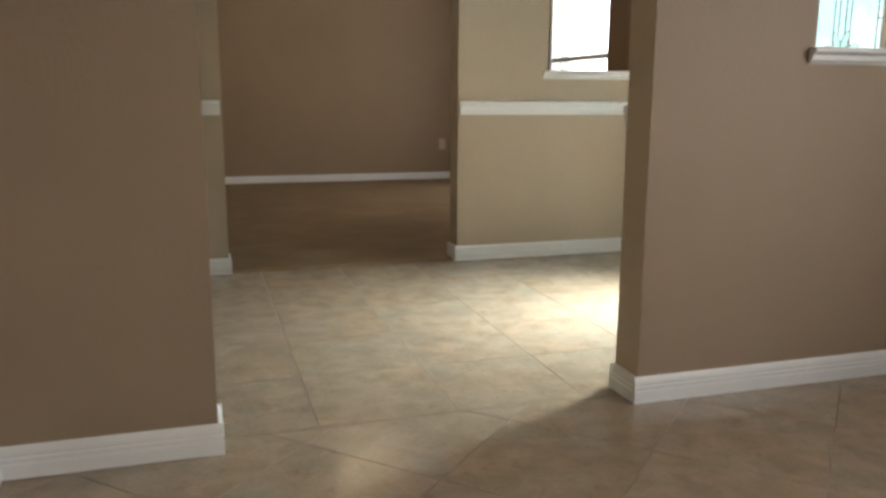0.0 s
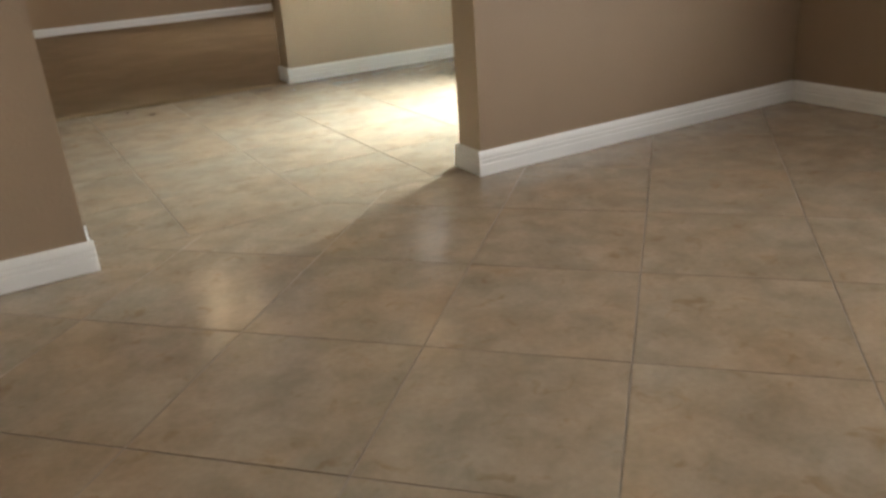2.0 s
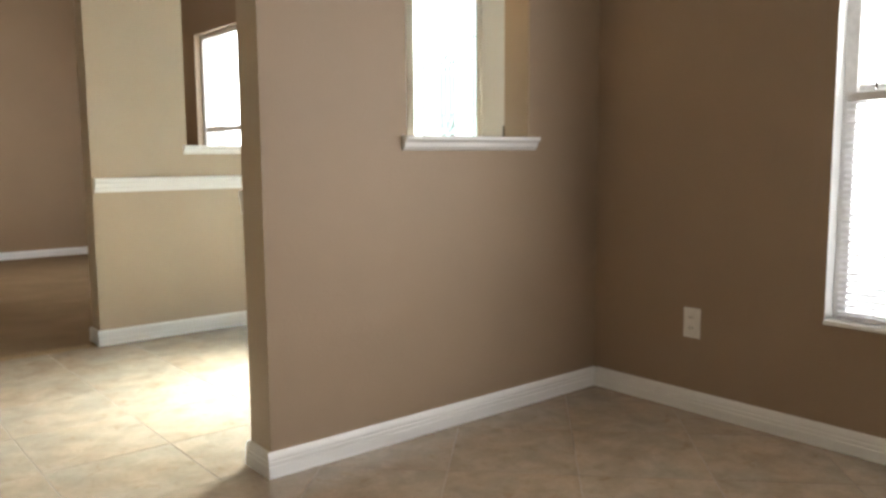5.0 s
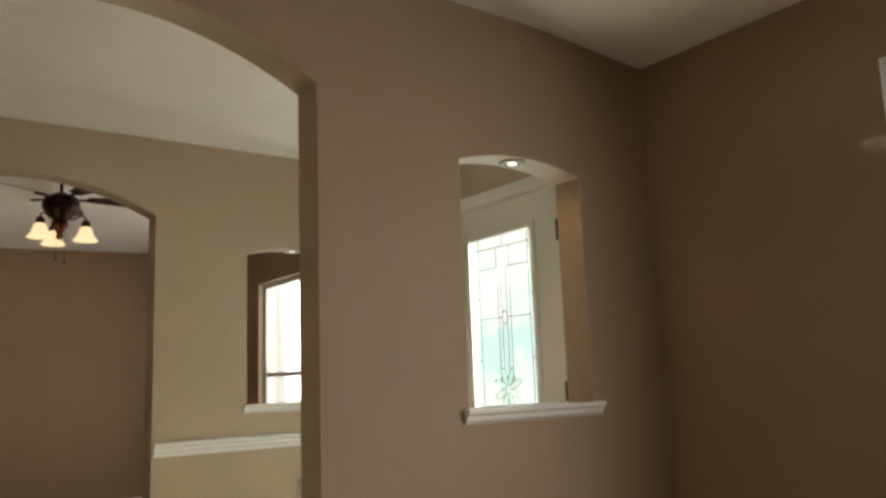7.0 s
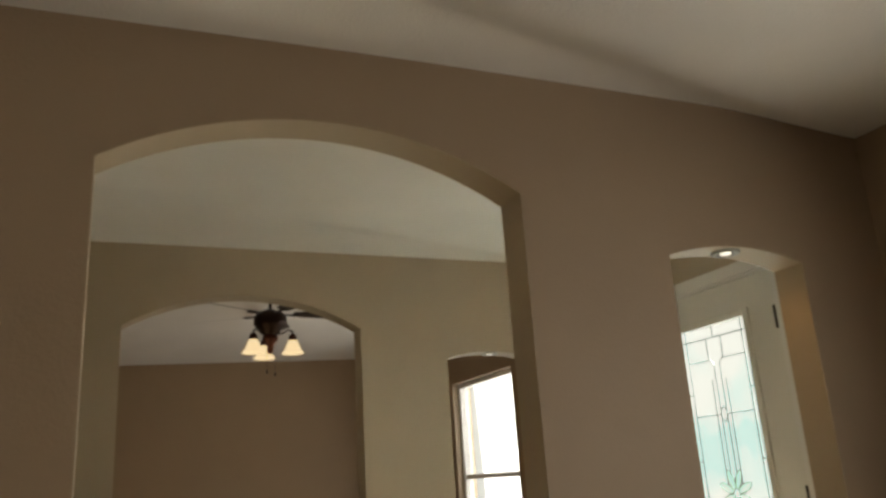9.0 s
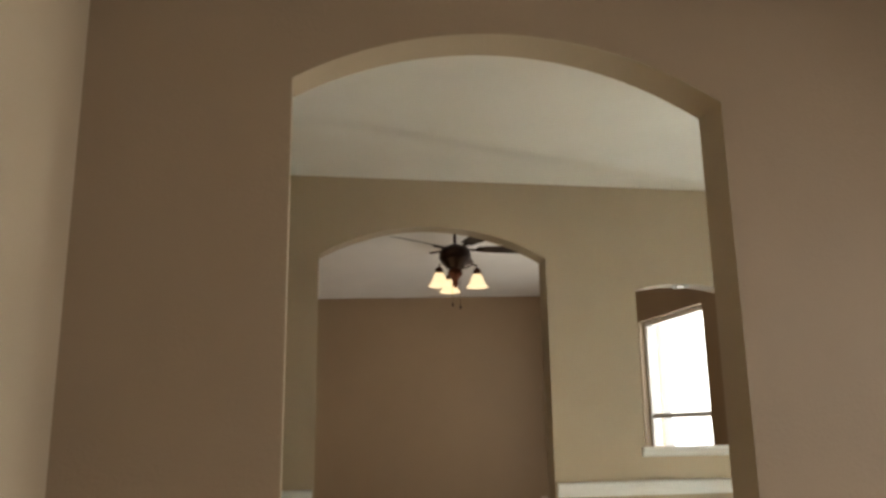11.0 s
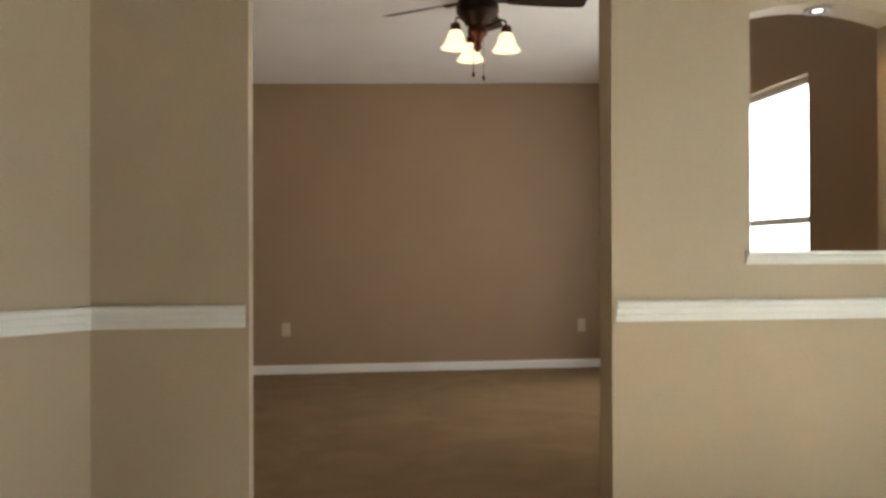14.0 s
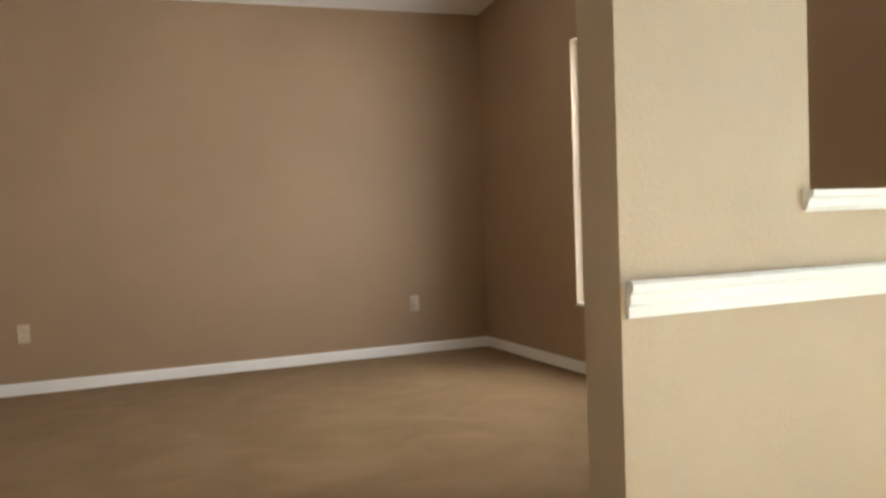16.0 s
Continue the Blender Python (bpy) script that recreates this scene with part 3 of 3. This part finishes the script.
for c, d in ((GL_Z0 - 0.03, GL_Z0 + 0.006), (GL_Z1 - 0.006, GL_Z1 + 0.03)):
    part("glazing_bead", box_bm(-0.0118, 0.0018, g0 + 0.006, g1 - 0.006, c, d, 0.004), DOORPAINT, door)
lite = part("leaded_glass", box_bm(0.018, 0.024, g0, g1, GL_Z0, GL_Z1), ARTGLASS, door, "pale textured leaded glass")
lite.visible_shadow = False
gc, gw = (g0 + g1) / 2, (g1 - g0) / 2


def came(points, r=0.0034):
    part("came", tube_bm([(0.0165, y, z) for y, z in points], r, 6), LEAD, lite)


for s in (-1, 1):
    came([(gc + s * (gw - 0.055), GL_Z0), (gc + s * (gw - 0.055), GL_Z1)])
    came([(gc + s * 0.052, GL_Z1 - 0.06), (gc + s * 0.052, GL_Z1 - 0.16), (gc + s * 0.02, GL_Z1 - 0.19), (gc + s * 0.02, 1.22)])
    came([(gc + s * 0.05, GL_Z1 - 0.27), (gc + s * 0.05, 1.16)])
    came([(gc + s * 0.05, GL_Z1 - 0.17), (gc + s * (gw - 0.055), GL_Z1 - 0.17)])
    came([(gc + s * 0.025, 1.495), (gc + s * (gw - 0.055), 1.495)])
    for z in (GL_Z1 - 0.33, GL_Z1 - 0.66, 0.95, 0.62):
        came([(gc + s * (gw - 0.055), z), (gc + s * gw, z)])
came([(g0, GL_Z1 - 0.06), (g1, GL_Z1 - 0.06)])
came([(g0, GL_Z0 + 0.06), (g1, GL_Z0 + 0.06)])
came([(gc, GL_Z1), (gc, GL_Z1 - 0.06)])
came([(gc, 1.535), (gc + 0.028, 1.495), (gc, 1.455), (gc - 0.028, 1.495), (gc, 1.535)])
for k in range(8):
    a = math.pi * (k + 0.5) / 4
    c = Vector((gc + 0.065 * math.cos(a), 1.12 + 0.07 * math.sin(a)))
    pts = []
    bm = bmesh.new()
    for i in range(13):
        b = 2 * math.pi * i / 12
        u, v = 0.05 * math.cos(b), 0.019 * math.sin(b)
        pts.append((c[0] + u * math.cos(a) - v * math.sin(a), c[1] + u * math.sin(a) + v * math.cos(a)))
    came(pts, 0.0026)
    vs = [bm.verts.new((0.0155, y, z)) for y, z in pts[:12]]
    f = bm.faces.new(vs)
    bmesh.ops.solidify(bm, geom=[f], thickness=0.003)
    pt = part("petal", bm, GREENGLASS, lite, "pale green bevelled glass petal")
    pt.visible_shadow = False
for z in (0.22, 1.10, 1.885):
    part("hinge", tube_bm([(-0.01, -dw - 0.004, z - 0.052), (-0.01, -dw - 0.004, z + 0.052)], 0.011, 10), HINGE, door, "dark metal hinge")
knob = part("door_knob", turned(lathe_bm([(0.03, 0), (0.03, 0.006), (0.012, 0.01), (0.012, 0.035), (0.026, 0.045), (0.03, 0.058), (0.022, 0.072), (0.004, 0.076)], 20), pose(0, 0, 0, 0, -90, 0)), BRONZE, door, "dark bronze knob", True)
knob.matrix_basis = pose(0, dw - 0.06, 0.95)
tagged(door, "white front door, closed, with leaded glass light", "door", kind="structure")
CW = 0.062
for nm, b in (("side", box_bm(FACADE_A - 0.018, FACADE_A, DOOR_Y0 - 0.015 - CW, DOOR_Y0 - 0.015, 0, DOOR_H + 0.02, 0.004)),
              ("side", box_bm(FACADE_A - 0.018, FACADE_A, DOOR_Y1 + 0.015, DOOR_Y1 + 0.015 + CW, 0, DOOR_H + 0.02, 0.004)),
              ("head", box_bm(FACADE_A - 0.019, FACADE_A, DOOR_Y0 - 0.015 - CW, DOOR_Y1 + 0.015 + CW, DOOR_H + 0.02, DOOR_H + 0.02 + CW, 0.004))):
    tagged(finish("door_trim", b, TRIM), "white painted casing round the front door", "trim", kind="structure")
for b in (box_bm(FACADE_A + 0.002, FACADE_A + 0.12, DOOR_Y0 - 0.029, DOOR_Y0 - 0.004, 0, DOOR_H + 0.028), box_bm(FACADE_A + 0.002, FACADE_A + 0.12, DOOR_Y1 + 0.004, DOOR_Y1 + 0.029, 0, DOOR_H + 0.028),
          box_bm(FACADE_A + 0.003, FACADE_A + 0.12, DOOR_Y0 - 0.004, DOOR_Y1 + 0.004, DOOR_H + 0.008, DOOR_H + 0.029)):
    tagged(finish("door_frame", b, TRIM), "white painted jamb of the front door", "trim", kind="structure")

# ---------------------------------------------------------------- ceiling fan
FAN = (0.035, 4.42)
fan_top = ceiling_c(*FAN)
fan = new("ceiling_fan")
fan.location = (FAN[0], FAN[1], 0)
MZ = 2.625
LZ = MZ + 0.04
part("canopy", lathe_bm([(0.075, fan_top), (0.08, fan_top - 0.02), (0.07, fan_top - 0.045), (0.03, fan_top - 0.06)], 28), BRONZE, fan, "", True)
part("downrod", lathe_bm([(0.013, fan_top - 0.05), (0.013, MZ + 0.08)], 16), BRONZE, fan, "", True)
part("motor_housing", lathe_bm([(0.03, MZ + 0.10), (0.06, MZ + 0.085), (0.115, MZ + 0.06), (0.135, MZ + 0.02), (0.135, MZ - 0.025), (0.12, MZ - 0.05), (0.085, MZ - 0.075), (0.08, MZ - 0.10), (0.05, MZ - 0.12)], 32), BRONZE, fan, "dark bronze motor housing", True)
part("light_fitter", lathe_bm([(0.05, MZ - 0.115), (0.062, MZ - 0.135), (0.062, MZ - 0.165), (0.035, MZ - 0.19), (0.022, MZ - 0.23), (0.03, MZ - 0.25), (0.008, MZ - 0.275)], 24), COPPER, fan, "reddish bronze light fitter", True)
for k in range(5):
    a = 72 * k - 2
    rot = pose(0, 0, MZ + 0.052, 0, 0, a)
    arm = part("blade_iron", turned(box_bm(0.10, 0.24, -0.022, 0.022, -0.006, 0.004, 0.003), rot), BRONZE, fan)
    bm = bmesh.new()
    outline = []
    L0, L1 = 0.20, 0.69
    n = 10
    for i in range(n + 1):
        t = i / n
        outline.append((L0 + (L1 - L0) * t, 0.048 + 0.022 * math.sin(t * math.pi * 0.75)))
    outline = [(L0 - 0.012, 0.03)] + outline + [(L1 + 0.014, 0.045)]
    loop = outline + [(x, -y) for x, y in reversed(outline)]
    f = bm.faces.new([bm.verts.new((x, y, 0)) for x, y in loop])
    bmesh.ops.solidify(bm, geom=[f], thickness=0.007)
    part("blade", turned(bm, rot @ pose(0, 0, 0.008, -14, 0, 0)), BLADE, fan, "dark walnut fan blade")
for k in range(3):
    a = radians(94 + 120 * k)
    d = Vector((math.cos(a), math.sin(a), 0))
    run = [d * 0.05 + Vector((0, 0, LZ - 0.155)), d * 0.10 + Vector((0, 0, LZ - 0.15)), d * 0.15 + Vector((0, 0, LZ - 0.125)), d * 0.182 + Vector((0, 0, LZ - 0.135)), d * 0.188 + Vector((0, 0, LZ - 0.17))]
    part("light_arm", tube_bm(run, 0.007, 8), BRONZE, fan, "", True)
    c = d * 0.188
    part("socket_cup", lathe_bm([(0.012, LZ - 0.16), (0.03, LZ - 0.175), (0.034, LZ - 0.215), (0.03, LZ - 0.225)], 18, (c.x, c.y, 0)), COPPER, fan, "", True)
    shade_bm = lathe_bm([(0.032, LZ - 0.212), (0.045, LZ - 0.23), (0.055, LZ - 0.262), (0.066, LZ - 0.29), (0.082, LZ - 0.312), (0.093, LZ - 0.322), (0.088, LZ - 0.324), (0.06, LZ - 0.295), (0.03, LZ - 0.28)], 28, (c.x, c.y, 0), 0.02, 8)
    part("glass_shade", shade_bm, SHADE, fan, "lit bell-shaped alabaster glass shade", True)
    lamp_point("fan_lamp", (FAN[0] + c.x, FAN[1] + c.y, LZ - 0.345), 2.3, (1.0, 0.72, 0.42), 0.085)
for x, l in ((-0.03, 0.105), (0.035, 0.125)):
    part("pull_chain", tube_bm([(x, -0.02, MZ - 0.2), (x, -0.02, MZ - 0.3 - l)], 0.0016, 5), BRONZE, fan)
    part("chain_fob", lathe_bm([(0.003, MZ - 0.3 - l), (0.009, MZ - 0.31 - l), (0.009, MZ - 0.325 - l), (0.003, MZ - 0.335 - l)], 10, (x, -0.02, 0)), BRONZE, fan, "", True)
tagged(fan, "dark bronze ceiling fan with three lit glass shades", "ceiling fan")

# ---------------------------------------------------------------- outside
g = bmesh.new()
bmesh.ops.create_grid(g, x_segments=4, y_segments=4, size=400)
ground = setting("ground", turned(g, pose(0, 0, -0.25)), EARTH, "pale open ground outside the house", "ground")

SKYGLOW = glow("bright_hazy_daylight", (0.97, 1.0, 1.0), 1.75)
bd = box_bm(5.5, 5.6, -14, 14, -0.25, 9)
tagged(finish("backdrop", bd, SKYGLOW), "bright hazy daylight beyond the windows", "backdrop", kind="structure")

# ---------------------------------------------------------------- floors
TS = 0.42


def clip(poly, n, d):
    """Keeps the part of a convex polygon where n . p >= d."""
    out = []
    for p, q in zip(poly, poly[1:] + poly[:1]):
        a, b = p[0] * n[0] + p[1] * n[1] - d, q[0] * n[0] + q[1] * n[1] - d
        if a >= 0:
            out.append(p)
        if (a >= 0) != (b >= 0):
            k = a / (a - b)
            out.append((p[0] + (q[0] - p[0]) * k, p[1] + (q[1] - p[1]) * k))
    return out


def area_of(poly):
    return abs(sum(p[0] * q[1] - q[0] * p[1] for p, q in zip(poly, poly[1:] + poly[:1]))) / 2


def shrink(poly, d):
    cx, cy = sum(p[0] for p in poly) / len(poly), sum(p[1] for p in poly) / len(poly)
    out = []
    for x, y in poly:
        r = math.hypot(x - cx, y - cy)
        k = max(0.0, 1 - d / r) if r > 0 else 0
        out.append((cx + (x - cx) * k, cy + (y - cy) * k))
    return out


def tiled_floor(name, x0, x1, y0, y1, origin, angle, mat, label, rnd, groove=0.0016, GAP=0.0026, edge=0.0012):
    base = setting(name, box_bm(x0, x1, y0, y1, -0.12, -groove), GROUT, label, "floor")
    u = (math.cos(radians(angle)), math.sin(radians(angle)))
    v = (-u[1], u[0])
    R = 20
    for i in range(-R, R):
        for j in range(-R, R):
            h = GAP / 2
            c = [(a, b) for a, b in ((i * TS + h, j * TS + h), (i * TS + TS - h, j * TS + h), (i * TS + TS - h, j * TS + TS - h), (i * TS + h, j * TS + TS - h))]
            poly = [(origin[0] + a * u[0] + b * v[0], origin[1] + a * u[1] + b * v[1]) for a, b in c]
            for n, d in (((1, 0), x0), ((-1, 0), -x1), ((0, 1), y0), ((0, -1), -y1)):
                poly = clip(poly, n, d)
                if len(poly) < 3:
                    break
            if len(poly) < 3 or area_of(poly) < 0.0012:
                continue
            bm = bmesh.new()
            lift = rnd.uniform(-0.0002, 0.0002)
            top = [bm.verts.new((x, y, lift)) for x, y in shrink(poly, edge)]
            mid = [bm.verts.new((x, y, lift - edge * 0.75)) for x, y in poly]
            low = [bm.verts.new((x, y, -0.006)) for x, y in poly]
            m = len(poly)
            bm.faces.new(top)
            for k in range(m):
                bm.faces.new((top[k], mid[k], mid[(k + 1) % m], top[(k + 1) % m])).material_index = 1
                bm.faces.new((mid[k], low[k], low[(k + 1) % m], mid[(k + 1) % m])).material_index = 1
            finish("tile", bm, [mat, TILE_EDGE], base)
    return base


rnd = random.Random(4)
THR = 0.088
tiled_floor("floor_1", LEFT_A - 0.05, FACADE_A + 0.05, BACK_A - 0.05, THR, (-0.141, -0.908), 44.4, TILE_A, "glazed beige floor tiles laid diagonally", rnd)
tiled_floor("floor_2", HALL_L - 0.05, FACADE_A + 0.12, THR + 0.001, W2_Y, (-0.133, THR + 0.012), 0.0, TILE_A, "glazed beige floor tiles laid square", rnd)
cx0, cx1, cy0, cy1 = C_LEFT - 0.05, C_FACADE + 0.05, W2_Y, C_FAR + 0.05


def carpet_height(x, y):
    edge = smooth_step(0.0, 0.03, y - cy0)
    return -0.006 + 0.012 * edge + 0.004 * edge * noise.noise(Vector((x * 1.9, y * 2.6, 0.0)))


carpet_bm = ceiling_bm(cx0, cx1, cy0, cy1, carpet_height, 90, 110)
carpet = setting("floor_3", carpet_bm, CARPET, "brown cut-pile carpet with brush marks", "carpet")
for p in carpet.data.polygons:
    p.use_smooth = True
cs = carpet.modifiers.new("thickness", "SOLIDIFY")
cs.thickness, cs.offset = 0.05, -1.0
